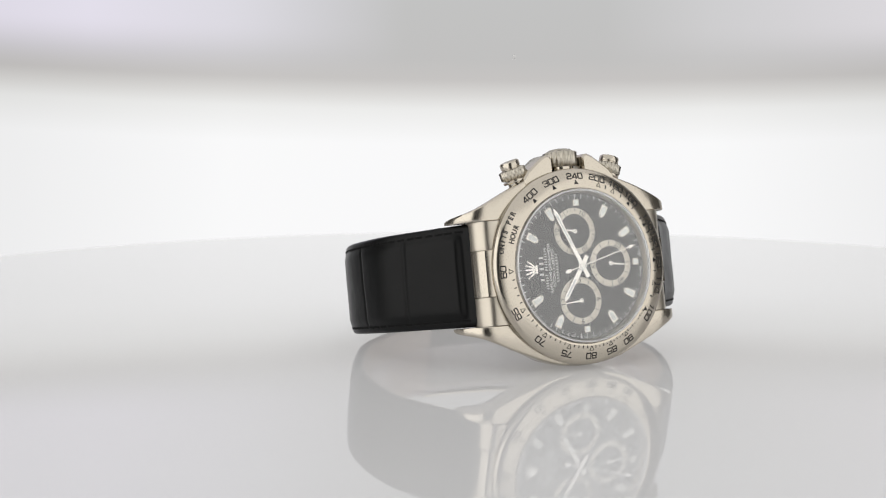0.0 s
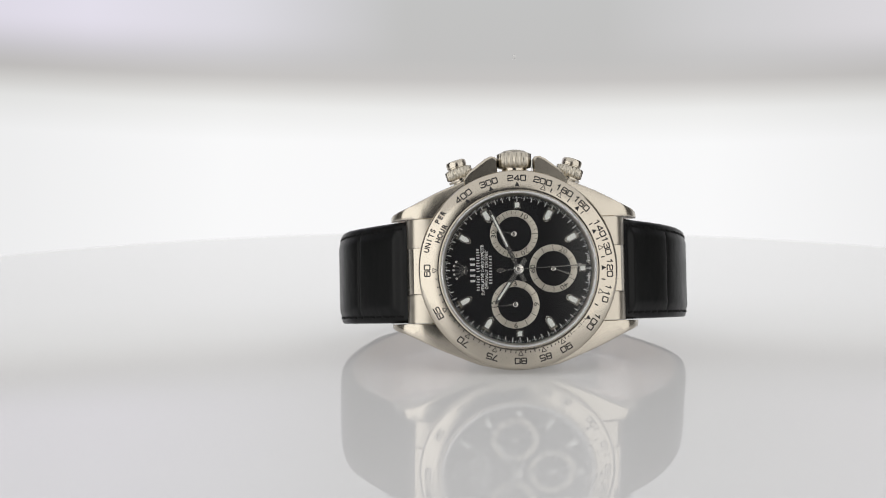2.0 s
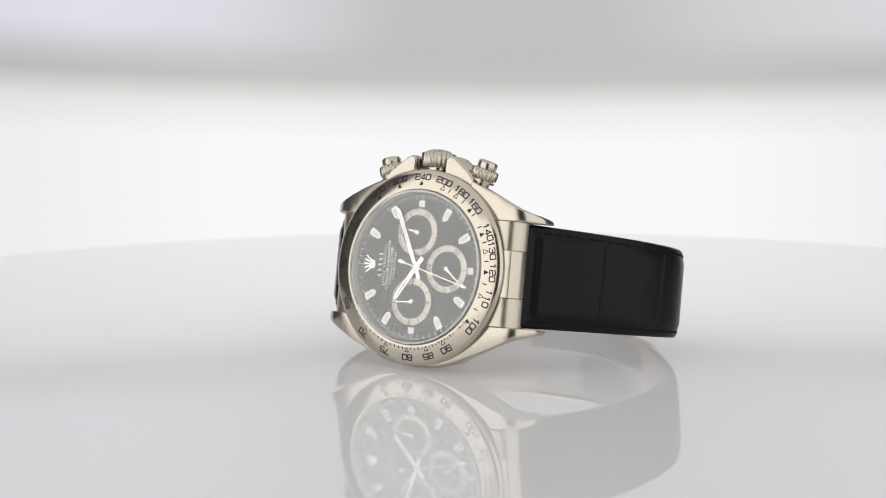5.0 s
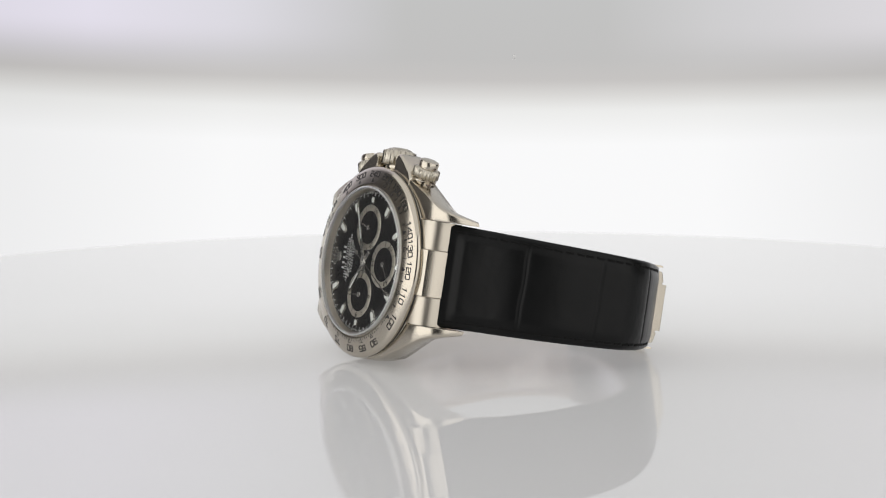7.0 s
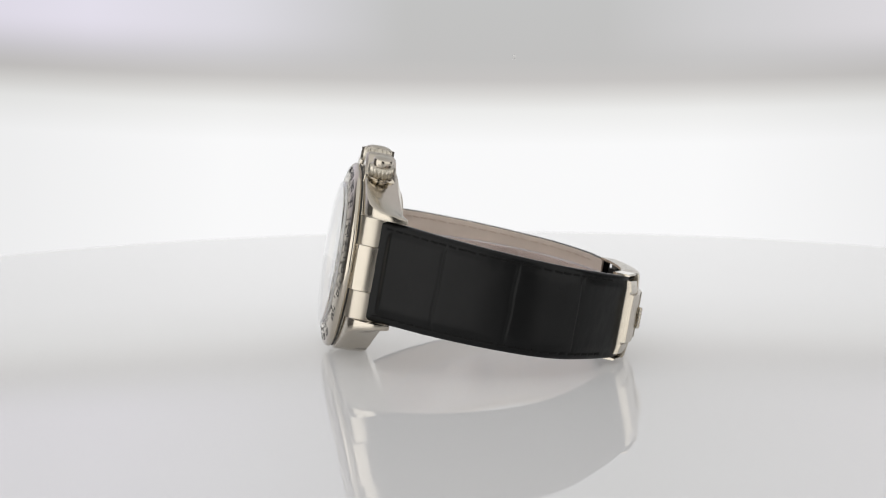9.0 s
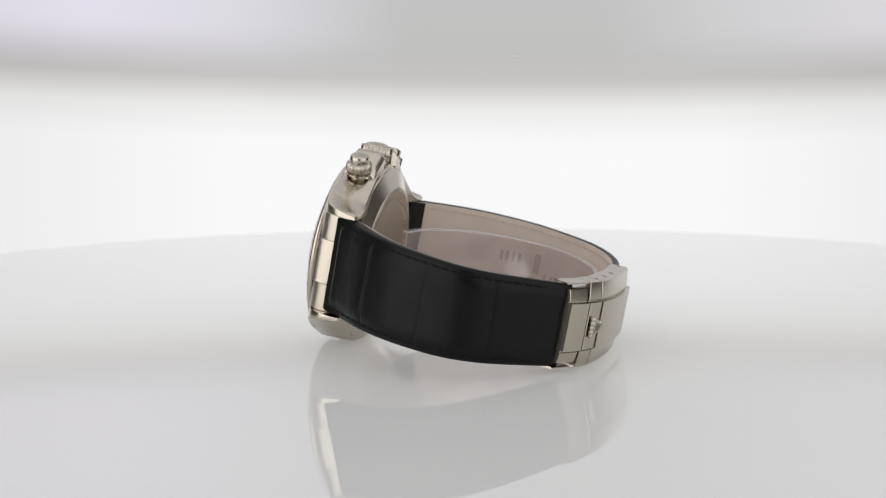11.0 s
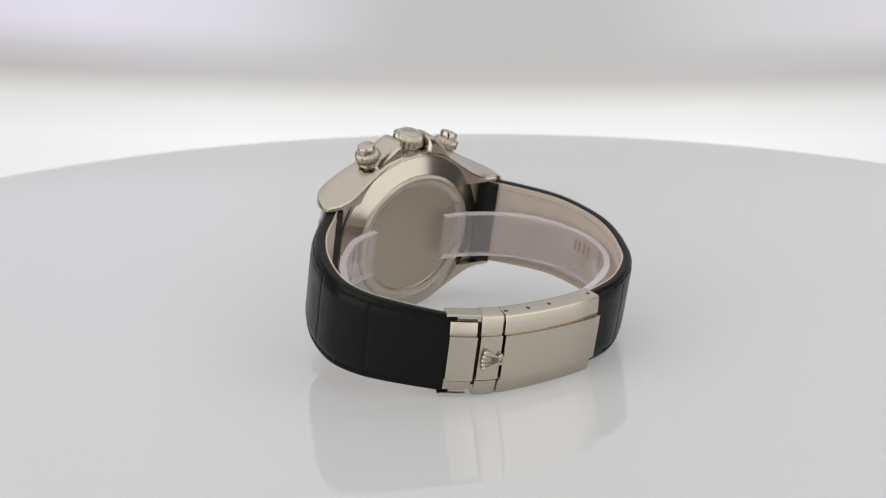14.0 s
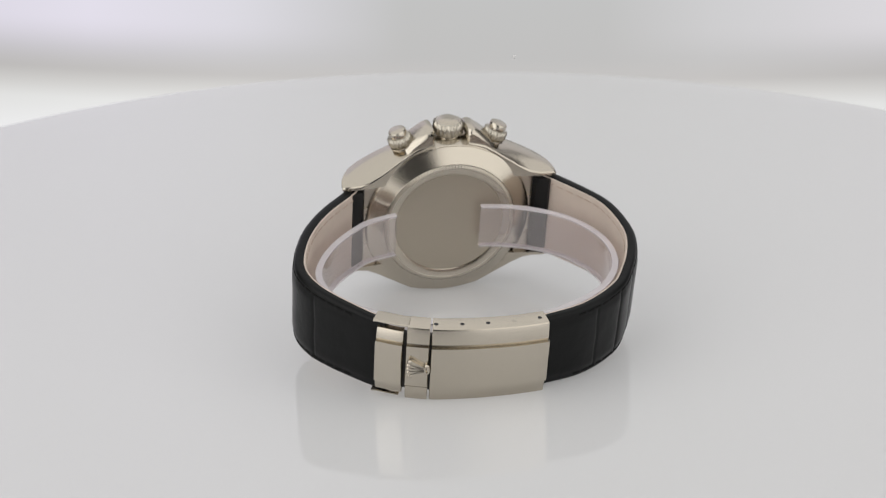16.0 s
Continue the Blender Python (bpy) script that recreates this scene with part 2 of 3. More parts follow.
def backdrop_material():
    """Back wall with its light painted as emission: a bright lower panel, a dimmer upper one with a soft seam that
    sags in the middle, cooler towards the sides.
    """
    m = bpy.data.materials.new("backdrop_painted_glow")
    m.use_nodes = True
    nt = m.node_tree
    nt.nodes.remove(nt.nodes["Principled BSDF"])
    L = nt.links

    def math_node(op, a, b=None):
        n = nt.nodes.new("ShaderNodeMath")
        n.operation = op
        for i, v in enumerate((a, b)):
            if v is None:
                continue
            if isinstance(v, (int, float)):
                n.inputs[i].default_value = v
            else:
                L.new(v, n.inputs[i])
        return n.outputs[0]

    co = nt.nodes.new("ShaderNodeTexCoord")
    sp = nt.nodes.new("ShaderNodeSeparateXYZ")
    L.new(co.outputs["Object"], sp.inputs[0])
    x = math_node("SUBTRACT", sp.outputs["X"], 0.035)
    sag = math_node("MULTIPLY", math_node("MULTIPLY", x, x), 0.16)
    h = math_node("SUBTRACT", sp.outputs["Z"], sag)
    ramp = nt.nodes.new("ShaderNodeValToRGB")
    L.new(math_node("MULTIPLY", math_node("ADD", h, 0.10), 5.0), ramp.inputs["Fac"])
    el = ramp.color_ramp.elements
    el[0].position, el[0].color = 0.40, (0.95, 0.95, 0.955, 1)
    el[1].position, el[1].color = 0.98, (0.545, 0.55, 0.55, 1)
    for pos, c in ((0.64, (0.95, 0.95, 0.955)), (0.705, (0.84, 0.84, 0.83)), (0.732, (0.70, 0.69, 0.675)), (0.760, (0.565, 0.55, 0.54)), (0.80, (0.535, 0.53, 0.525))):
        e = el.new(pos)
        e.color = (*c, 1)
    # cool lamplight painted into both sides of the upper half
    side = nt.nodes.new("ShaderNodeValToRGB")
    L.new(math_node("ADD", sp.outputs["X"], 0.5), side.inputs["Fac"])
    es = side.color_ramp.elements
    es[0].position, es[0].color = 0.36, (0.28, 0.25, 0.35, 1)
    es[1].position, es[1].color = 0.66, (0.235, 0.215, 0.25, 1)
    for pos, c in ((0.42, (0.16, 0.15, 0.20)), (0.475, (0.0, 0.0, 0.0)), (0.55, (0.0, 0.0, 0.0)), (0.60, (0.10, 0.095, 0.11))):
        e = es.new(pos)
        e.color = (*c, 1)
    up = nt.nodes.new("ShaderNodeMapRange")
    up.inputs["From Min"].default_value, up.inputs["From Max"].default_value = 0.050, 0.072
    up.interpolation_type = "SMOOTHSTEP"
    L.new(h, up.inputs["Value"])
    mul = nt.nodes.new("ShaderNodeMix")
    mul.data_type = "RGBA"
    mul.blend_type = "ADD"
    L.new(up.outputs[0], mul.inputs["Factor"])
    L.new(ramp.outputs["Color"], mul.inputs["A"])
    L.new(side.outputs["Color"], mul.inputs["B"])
    # painted falloff: the emission drops towards both ends of the wall
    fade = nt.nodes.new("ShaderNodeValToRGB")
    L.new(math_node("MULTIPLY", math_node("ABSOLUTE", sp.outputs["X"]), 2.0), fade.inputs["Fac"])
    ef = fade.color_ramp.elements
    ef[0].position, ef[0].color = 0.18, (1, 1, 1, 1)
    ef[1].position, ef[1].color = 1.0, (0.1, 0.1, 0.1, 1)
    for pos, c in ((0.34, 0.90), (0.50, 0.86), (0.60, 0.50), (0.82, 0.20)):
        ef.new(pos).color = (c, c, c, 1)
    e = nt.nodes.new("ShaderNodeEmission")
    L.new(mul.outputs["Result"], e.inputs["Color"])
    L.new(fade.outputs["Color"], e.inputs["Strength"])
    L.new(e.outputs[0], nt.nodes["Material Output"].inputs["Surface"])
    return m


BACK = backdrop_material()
LEFTGLOW = glow("softbox_left", (1.0, 0.985, 0.96), SOFT_LEFT)
RIGHTGLOW = glow("softbox_right", (1.0, 0.985, 0.96), SOFT_RIGHT)
TOPGLOW = glow("softbox_top", (1.0, 0.99, 0.975), SOFT_TOP)
backdrop = slab("backdrop", -0.50, 0.50, 0.250, 0.262, -0.36, 0.50, BACK, "white backdrop panel with painted glow, dimmer in its upper half")
part("speck", turned(lathe(bmesh.new(), [(0, 0.05), (0.35, 0.05), (0.42, 0)], 14), Matrix.Translation((16.8, 249.9, 60.7)) @ Matrix.Rotation(math.pi / 2, 4, "X")), SPECK, backdrop, "small pale grey speck")
slab("wall_left_rear", -0.512, -0.50, -0.06, 0.262, -0.36, 0.50, DIMCLOTH, "dark cloth side wall of the tent")
slab("wall_right_rear", 0.50, 0.512, -0.06, 0.262, -0.36, 0.50, DIMCLOTH, "dark cloth side wall of the tent")
slab("wall_left_front", -0.512, -0.50, -0.60, -0.06, -0.36, 0.50, LEFTGLOW, "glowing white side diffuser of the tent")
slab("wall_right_front", 0.50, 0.512, -0.60, -0.06, -0.36, 0.50, RIGHTGLOW, "glowing white side diffuser of the tent")
slab("wall_front_left", -0.50, -0.125, -0.612, -0.60, -0.36, 0.50, faded_glow("softbox_front_left", (1.0, 0.985, 0.96), SOFT_LEFT, -0.125, -0.265), "glowing white front diffuser of the tent")
slab("wall_front_right", 0.095, 0.50, -0.612, -0.60, -0.36, 0.50, faded_glow("softbox_front_right", (1.0, 0.985, 0.96), SOFT_RIGHT, 0.095, 0.215), "glowing white front diffuser of the tent")
slab("wall_front_middle", -0.13, 0.10, -0.616, -0.604, -0.36, 0.50, BLACKCLOTH, "black cloth slot behind the lens")
slab("ceiling", -0.512, 0.512, -0.612, 0.262, 0.50, 0.512, TOPGLOW, "glowing white diffuser over the tent")
slab("floor", -0.512, 0.512, -0.612, 0.262, -0.372, -0.36, GREYCLOTH, "grey cloth floor under the turntable")

# white acrylic; added emission stands in for light from beneath and lifts contact shade
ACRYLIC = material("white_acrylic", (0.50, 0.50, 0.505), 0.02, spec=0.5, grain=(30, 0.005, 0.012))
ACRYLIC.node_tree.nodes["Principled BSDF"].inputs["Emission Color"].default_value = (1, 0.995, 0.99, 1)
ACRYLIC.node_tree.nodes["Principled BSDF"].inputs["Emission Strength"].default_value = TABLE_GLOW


def turntable():
    ob = new("turntable")
    tagged(ob, "round glossy white acrylic turntable platter with an added glow", "turntable", kind="structure")
    bm = bmesh.new()
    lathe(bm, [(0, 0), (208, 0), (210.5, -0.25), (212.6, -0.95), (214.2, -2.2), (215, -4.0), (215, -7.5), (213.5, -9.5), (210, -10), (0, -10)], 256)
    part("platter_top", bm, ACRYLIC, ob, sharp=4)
    bm = bmesh.new()
    lathe(bm, [(0, -10), (45, -10), (45, -14), (22, -20), (22, -60), (0, -60)], 64)
    part("hub", bm, GREYCLOTH, ob, "grey hub under the platter")
    return ob


table = turntable()
bm = bmesh.new()
lathe(bm, [(0, -50), (16, -50), (16, -300), (90, -340), (90, -360), (0, -360)], 48)
tagged(part("pedestal", bm, GREYCLOTH), "grey pedestal under the turntable", "pedestal", kind="structure")

# ---- the wristwatch ----
watch = new("wristwatch")
tagged(watch, "white gold chronograph wristwatch with black dial and black alligator strap", "wristwatch")
FRONT = 0.49  # height of bezel and crystal over the case seat, mm
DIAL = 0.35  # height of the dial over the case seat, mm


def case():
    bm = bmesh.new()
    lathe(bm, [(15.0, -0.62), (18.7, -0.62), (19.45, -0.9), (19.8, -1.8), (19.95, -4.5), (19.8, -6.6), (19.2, -7.9), (18.4, -8.3), (15.0, -8.3)], 128, closed=True)
    body = part("case", bm, CASEMETAL, watch, "satin white gold case with four lugs", sharp=32)
    # four lugs, swept along y from the barrel to the tip
    for sx in (1, -1):
        for sy in (1, -1):
            secs = []
            for y, out, top, bot in ((4, 19.5, -0.9, -7.6), (6, 19.1, -0.9, -7.75), (8, 18.65, -0.9, -7.9), (10, 18.1, -0.9, -8.05), (12, 17.45, -0.9, -8.25), (14, 16.75, -0.95, -8.5), (16, 15.9, -1.0, -8.8), (18.5, 14.65, -1.15, -9.1),
                                     (20.8, 13.5, -1.6, -9.35), (22.5, 12.75, -2.6, -9.5), (23.5, 12.4, -4.0, -9.5), (24.3, 12.0, -5.6, -9.45), (24.7, 11.6, -7.2, -9.3)):
                o = out - 0.5 * min(1.0, max(0.0, (y - 8) / 5))
                i = 10.3 if y > 13 else 9.0
                e = min(0.3, (top - bot) * 0.25)
                d = float(np.interp(y, (4, 8, 12, 16, 18.5, 20.8, 22.5, 24.7), (0.1, 0.4, 1.3, 2.3, 2.4, 1.7, 0.9, 0.2)))
                b = max(i + 0.5, o - d)
                loop = [(i, top - 0.1), (i + 0.15, top), (o - 1.5 * e, top - 0.05), (o - 0.4 * e, top - 0.6 * e), (o, top - 1.6 * e),
                        (o - 0.3 * d, top + (bot - top) * 0.55), (b, bot + e), (b - 0.4 * e, bot + 0.15), (max(i + 0.2, b - 1.2 * e), bot), (i, bot)]
                secs.append([(sx * a, sy * y, z) for a, z in loop])
            part("lug", loft(bmesh.new(), secs), CASEMETAL, body, "curved tapering lug", sharp=32)
    # crown guards
    for sy in (1, -1):
        out = [(17.0, 3.55), (22.0, 3.55), (22.55, 3.95), (22.65, 4.9), (22.2, 5.9), (21.0, 7.5), (19.6, 9.3), (18.2, 10.4), (15.5, 10.4)]
        loops = []
        for z, d in ((-0.8, 0.45), (-1.2, 0.1), (-1.9, 0), (-5.9, 0), (-6.8, 0.3), (-7.5, 1.1)):
            loops.append([(x - d * (1 if x > 17.5 else 0), sy * (y + (d * 0.6 if y < 4.5 else -d * 0.5)), z - (0.06 * max(0.0, x - 17.5) if z > -2.5 else 0)) for x, y in out])
        part("crown_guard", loft(bmesh.new(), loops), CASEMETAL, body, "crown guard shoulder", sharp=32)
    return body


case_part = case()

# dark ring set into the groove, painting the shade under the bezel
bm = lathe(bmesh.new(), [(18.4, -0.48), (19.42, -0.48), (19.42, -0.88), (18.4, -0.88)], 128, closed=True)
part("bezel_gap_shade", bm, DARK, case_part, "dark ring painting the shade in the gap under the bezel")

# bezel with its engraved scale
bm = bmesh.new()
lathe(bm, [(15.35, -1.2), (15.35, 1.02), (15.6, 1.18), (16.0, 1.14), (18.7, 0.42), (19.3, 0.1), (19.6, -0.3), (19.62, -0.75), (19.4, -1.05), (18.9, -1.2)], 160, closed=True)
bezel = part("bezel", bm, BEZEL, watch, "brushed white gold bezel with engraved speed scale", sharp=50)


def bezel_z(r):
    return 1.14 + (r - 16.0) * (0.42 - 1.14) / 2.7


def on_bezel(deg, r):
    tilt = math.atan2(0.72, 2.7)
    return spin(deg) @ Matrix.Translation((0, r, bezel_z(r))) @ Matrix.Rotation(-tilt, 4, "X")


# square-shouldered figures as strokes in a unit cell
ROUND = [(0.12, 1), (0.88, 1), (1, 0.88), (1, 0.12), (0.88, 0), (0.12, 0), (0, 0.12), (0, 0.88), (0.12, 1)]
SIX = [(1, 0.84), (0.88, 1), (0.12, 1), (0, 0.88), (0, 0.12), (0.12, 0), (0.88, 0), (1, 0.12), (1, 0.46), (0.88, 0.57), (0, 0.57)]
FIGURES = {
    "0": [ROUND], "1": [[(0.22, 0.76), (0.55, 1), (0.55, 0)]],
    "2": [[(0, 0.78), (0, 0.9), (0.12, 1), (0.88, 1), (1, 0.88), (1, 0.64), (0.88, 0.53), (0.12, 0.47), (0, 0.36), (0, 0), (1, 0)]],
    "3": [[(0, 0.84), (0.12, 1), (0.88, 1), (1, 0.88), (1, 0.62), (0.9, 0.53), (0.35, 0.53)], [(0.9, 0.51), (1, 0.42), (1, 0.12), (0.88, 0), (0.12, 0), (0, 0.16)]],
    "4": [[(0.76, 0), (0.76, 1), (0, 0.34), (0, 0.25), (1.05, 0.25)]],
    "5": [[(1, 1), (0, 1), (0, 0.57), (0.88, 0.57), (1, 0.46), (1, 0.12), (0.88, 0), (0.12, 0), (0, 0.16)]],
    "6": [SIX], "7": [[(0, 1), (1, 1), (0.42, 0)]],
    "8": [[(0.14, 1), (0.86, 1), (0.96, 0.9), (0.96, 0.64), (0.86, 0.53), (0.14, 0.53), (0.04, 0.64), (0.04, 0.9), (0.14, 1)],
          [(0.12, 0.51), (0.88, 0.51), (1, 0.4), (1, 0.12), (0.88, 0), (0.12, 0), (0, 0.12), (0, 0.4), (0.12, 0.51)]],
    "9": [[(1 - x, 1 - y) for x, y in SIX]]}


def figures(text, height, width, pitch, stroke, m):
    """Square engraved figures, centred, set with the matrix m."""
    bm = bmesh.new()
    k = 0
    for i, ch in enumerate(text):
        x0 = (i - (len(text) - 1) / 2) * pitch - width / 2
        for line in FIGURES[ch]:
            for (ax, ay), (bx, by) in zip(line, line[1:]):
                a = Vector((x0 + ax * width, (ay - 0.5) * height))
                b = Vector((x0 + bx * width, (by - 0.5) * height))
                t = (b - a).normalized() * stroke * 0.42
                n = Vector((-t.y, t.x)).normalized() * stroke / 2
                a, b = a - t, b + t
                prism(bm, [tuple(a - n), tuple(b - n), tuple(b + n), tuple(a + n)], -0.01, 0.012 + 0.0012 * (k % 12))
                k += 1
    return turned(bm, m)


for value in (60, 65, 70, 75, 80, 85, 90, 100, 110, 120, 130, 140, 160, 180, 200, 240, 300, 400):
    deg = 6 * 3600 / value
    part("numeral", figures(str(value), 1.1, 0.96, 1.26, 0.225, on_bezel(deg + {200: -1.4, 180: 1.4}.get(value, 0), 17.95)), INK, bezel, "black engraved number " + str(value))
    solid = value in (400, 300, 240, 160, 140, 120, 100)
    bm = bmesh.new()
    tri = [(-0.47, -0.46), (0.47, -0.46), (0, 0.52)] if value >= 100 else [(-0.45, 0.42), (0.45, 0.42), (0, -0.48)]
    if solid:
        prism(bm, tri, 0, 0.02)
    else:
        for a, b in zip(tri, tri[1:] + tri[:1]):
            d = Vector((b[0] - a[0], b[1] - a[1]))
            n = Vector((-d.y, d.x)).normalized() * 0.065
            prism(bm, [(a[0] - n.x, a[1] - n.y), (b[0] - n.x, b[1] - n.y), (b[0] + n.x, b[1] + n.y), (a[0] + n.x, a[1] + n.y)], 0, 0.02)
    turned(bm, on_bezel(deg, 16.72 if value >= 100 else 16.45))
    part("scale_triangle", bm, INK, bezel)
for text, deg, r in (("UNITS PER", 25, 18.4), ("HOUR", 25.5, 16.75)):
    bm = bmesh.new()
    span = 1.0
    for i, ch in enumerate(text):
        if ch != " ":
            a = deg + (i - (len(text) - 1) / 2) * span / r * 57.3
            lettering(bm, ch, 1.45, on_bezel(a, r), 0.92, bold=0.05)
    part("lettering", bm, INK, bezel, "black engraved words " + text)
bm = bmesh.new()
for k in range(61, 100):
    if k % 5:
        bar(bm, -0.095, 0.095, -0.36 if k < 80 or k % 2 else -0.1, 0.2, 0, 0.02, m=on_bezel(6 * 3600 / k, 16.25))
for k in (105, 115, 125, 135, 145, 155, 170, 190):
    bar(bm, -0.11, 0.11, -0.42, 0.42, 0, 0.02, m=on_bezel(6 * 3600 / k, 16.72))
part("scale_ticks", bm, INK, bezel, "fine black engraved ticks")

# dial
bm = bmesh.new()
lathe(bm, [(0, 0), (15.2, 0), (15.2, -0.5), (0, -0.5)], 96)
dial = part("dial", bm, DIALBLACK, watch, "glossy black lacquered dial with three counters")
bm = bmesh.new()
lathe(bm, [(14.5, 0.02), (14.65, 0.4), (14.95, 1.06), (15.3, 1.09), (15.3, 0.02)], 128, closed=True)
part("inner_ring", bm, SATIN, watch, "polished ring round the dial")
bm = bmesh.new()
for k in range(300):
    long, five = k % 5 == 0, k % 25 == 0
    bar(bm, -0.055 if long else -0.018, 0.055 if long else 0.018, 13.45 if long else 14.0, 14.4, 0.01, 0.025, m=spin(k * 1.2))
part("minute_track", bm, WHITEINK, dial, "fine white seconds track")
for hour in (1, 2, 3, 4, 5, 6, 7, 8, 9, 10, 11):
    if hour in (3, 6, 9):
        out = [(-0.72, 11.95), (0.72, 11.95), (0.72, 13.35), (-0.72, 13.35)]
    else:
        out = [(-0.06, 10.7), (0.06, 10.7), (0.55, 11.1), (0.80, 11.5), (0.80, 13.55), (-0.80, 13.55), (-0.80, 11.5), (-0.55, 11.1)]
    cx, cy = 0, (max(p[1] for p in out) + min(p[1] for p in out)) / 2
    bm = prism(bmesh.new(), out, 0.0, 0.36, 0.1)
    marker = part("hour_marker", turned(bm, spin(hour * 30)), MARKER, dial, "white gold hour marker filled with white lume")
    inner = [((x - cx) * 0.58, cy + (y - cy) * 0.68) for x, y in out]
    bm = prism(bmesh.new(), inner, 0.30, 0.41)
    part("lume", turned(bm, spin(hour * 30)), LUME, dial, "white lume filling")
# plain coronet shape at twelve
bm = bmesh.new()
for k in range(5):
    a = radians((k - 2) * 19)
    tip = (math.sin(a) * 3.3, 9.85 + math.cos(a) * 3.1)
    b0 = (math.sin(a) * 0.9, 10.35)
    d = 0.17
    prism(bm, [(b0[0] - 0.3, b0[1]), (b0[0] + 0.3, b0[1]), (tip[0] + d, tip[1]), (tip[0] - d, tip[1])], 0, 0.35, 0.05)
    q = len(bm.verts)
    lathe(bm, [(0.26, 0), (0.26, 0.3), (0, 0.42)], 12)
    turned(bm, Matrix.Translation((tip[0], tip[1], 0)), q)
prism(bm, [(math.cos(i * math.pi / 8) * 1.25, 10.1 + math.sin(i * math.pi / 8) * 0.42) for i in range(16)], 0, 0.4, 0.08)
turned(bm, Matrix.Translation((0, 11.5, 0)) @ Matrix.Diagonal((0.8, 0.84, 1, 1)) @ Matrix.Translation((0, -11.5, 0)))
part("applied_emblem", bm, STEEL, dial, "plain fan-shaped polished emblem")
# print under twelve
for text, y, size, length, cells in (("", 9.0, 1.15, 5.4, "11111"), ("", 7.95, 0.74, 8.4, "1111110111111111"), ("SUPERLATIVE CHRONOMETER", 7.08, 0.66, 9.9, ""),
                                     ("OFFICIALLY CERTIFIED", 6.3, 0.66, 7.6, ""), ("", 5.5, 0.68, 5.8, "1111111111")):
    bm = bmesh.new()
    if text:
        lettering(bm, text, size * 1.3, Matrix.Translation((0, y, 0.012)), 1.0, 0.01)
        w = max(v.co.x for v in bm.verts) - min(v.co.x for v in bm.verts)
        for v in bm.verts:
            v.co.x *= length / w
        part("print", bm, WHITEINK, dial, "white printed line " + text)
    else:
        pitch = length / len(cells)
        for i, cell in enumerate(cells):
            if cell == "1":
                x = -length / 2 + pitch * i
                bar(bm, x + pitch * 0.3, x + pitch * 0.68, y - size * 0.42, y + size * 0.42, 0.01, 0.025)
        part("print", bm, GREYINK, dial, "pale printed bars")
for text, deg in (("SWISS", 187.5), ("MADE", 172.5)):
    part("print", lettering(bmesh.new(), text, 0.62, spin(deg) @ Matrix.Translation((0, 14.0, 0.03)) @ Matrix.Rotation(math.pi, 4, "Z"), 1.0, 0.01), WHITEINK, dial, "tiny white print " + text)


def counter(x, y, marks, ticks):
    """A silvered counter ring with black figures on the dial."""
    at = Matrix.Translation((x, y, 0))
    bm = lathe(bmesh.new(), [(3.45, 0.005), (3.5, 0.05), (4.65, 0.05), (4.72, 0.005)], 72)
    ring = part("counter_ring", turned(bm, at), SILVERRING, dial, "silvered counter ring with black figures")
    bm = bmesh.new()
    for k in range(ticks):
        deg = 360 * k / ticks
        if any(abs((deg - d + 180) % 360 - 180) < 17 for d, _ in marks):
            continue
        big = k % (ticks // 6 if ticks > 12 else 1) == 0
        bar(bm, -0.05, 0.05, 3.5 if big else 4.0, 4.65, 0.05, 0.07, m=at @ spin(deg))
    for deg, text in marks:
        lettering(bm, text, 1.5, at @ spin(deg) @ Matrix.Translation((0, 4.1, 0.06)), 1.15 if len(text) > 1 else 1.2, 0.01)
    part("counter_figures", bm, INK, dial, "black figures " + " ".join(t for _, t in marks))


counter(6.95, 0.72, ((0, "30"), (120, "10"), (240, "20")), 30)
counter(0.05, -6.9, ((0, "60"), (120, "20"), (240, "40")), 12)
counter(-6.9, 0.72, ((0, "12"), (90, "3"), (180, "6"), (270, "9")), 12)


# hands, each along +y from its own pivot
def baton(name, length, width, tail, z, label):
    bm = bmesh.new()
    prism(bm, [(-width / 2, -tail), (width / 2, -tail), (width / 2, length - 0.9), (0.08, length), (-0.08, length), (-width / 2, length - 0.9)], z, z + 0.16, 0.05)
    q = len(bm.verts)
    lathe(bm, [(0.95, z), (0.95, z + 0.14), (0.85, z + 0.18), (0, z + 0.18)], 32)
    ob = part(name, bm, STEEL, watch, label)
    bm = prism(bmesh.new(), [(-width * 0.2, length * 0.38), (width * 0.2, length * 0.38), (width * 0.2, length - 1.1), (-width * 0.2, length - 1.1)], z + 0.15, z + 0.19)
    part("lume", bm, LUME, ob, "white lume strip")
    return ob


def small_hand(name, x, y, length, z, label):
    bm = bmesh.new()
    prism(bm, [(-0.20, -0.3), (0.20, -0.3), (0.09, length), (-0.09, length)], z, z + 0.1, 0.03)
    lathe(bm, [(0.5, z), (0.5, z + 0.12), (0.42, z + 0.16), (0.18, z + 0.16), (0.15, z + 0.1), (0, z + 0.1)], 28)
    ob = part(name, bm, STEEL, watch, label)
    ob.location = (x * MM, y * MM, 0)
    return ob


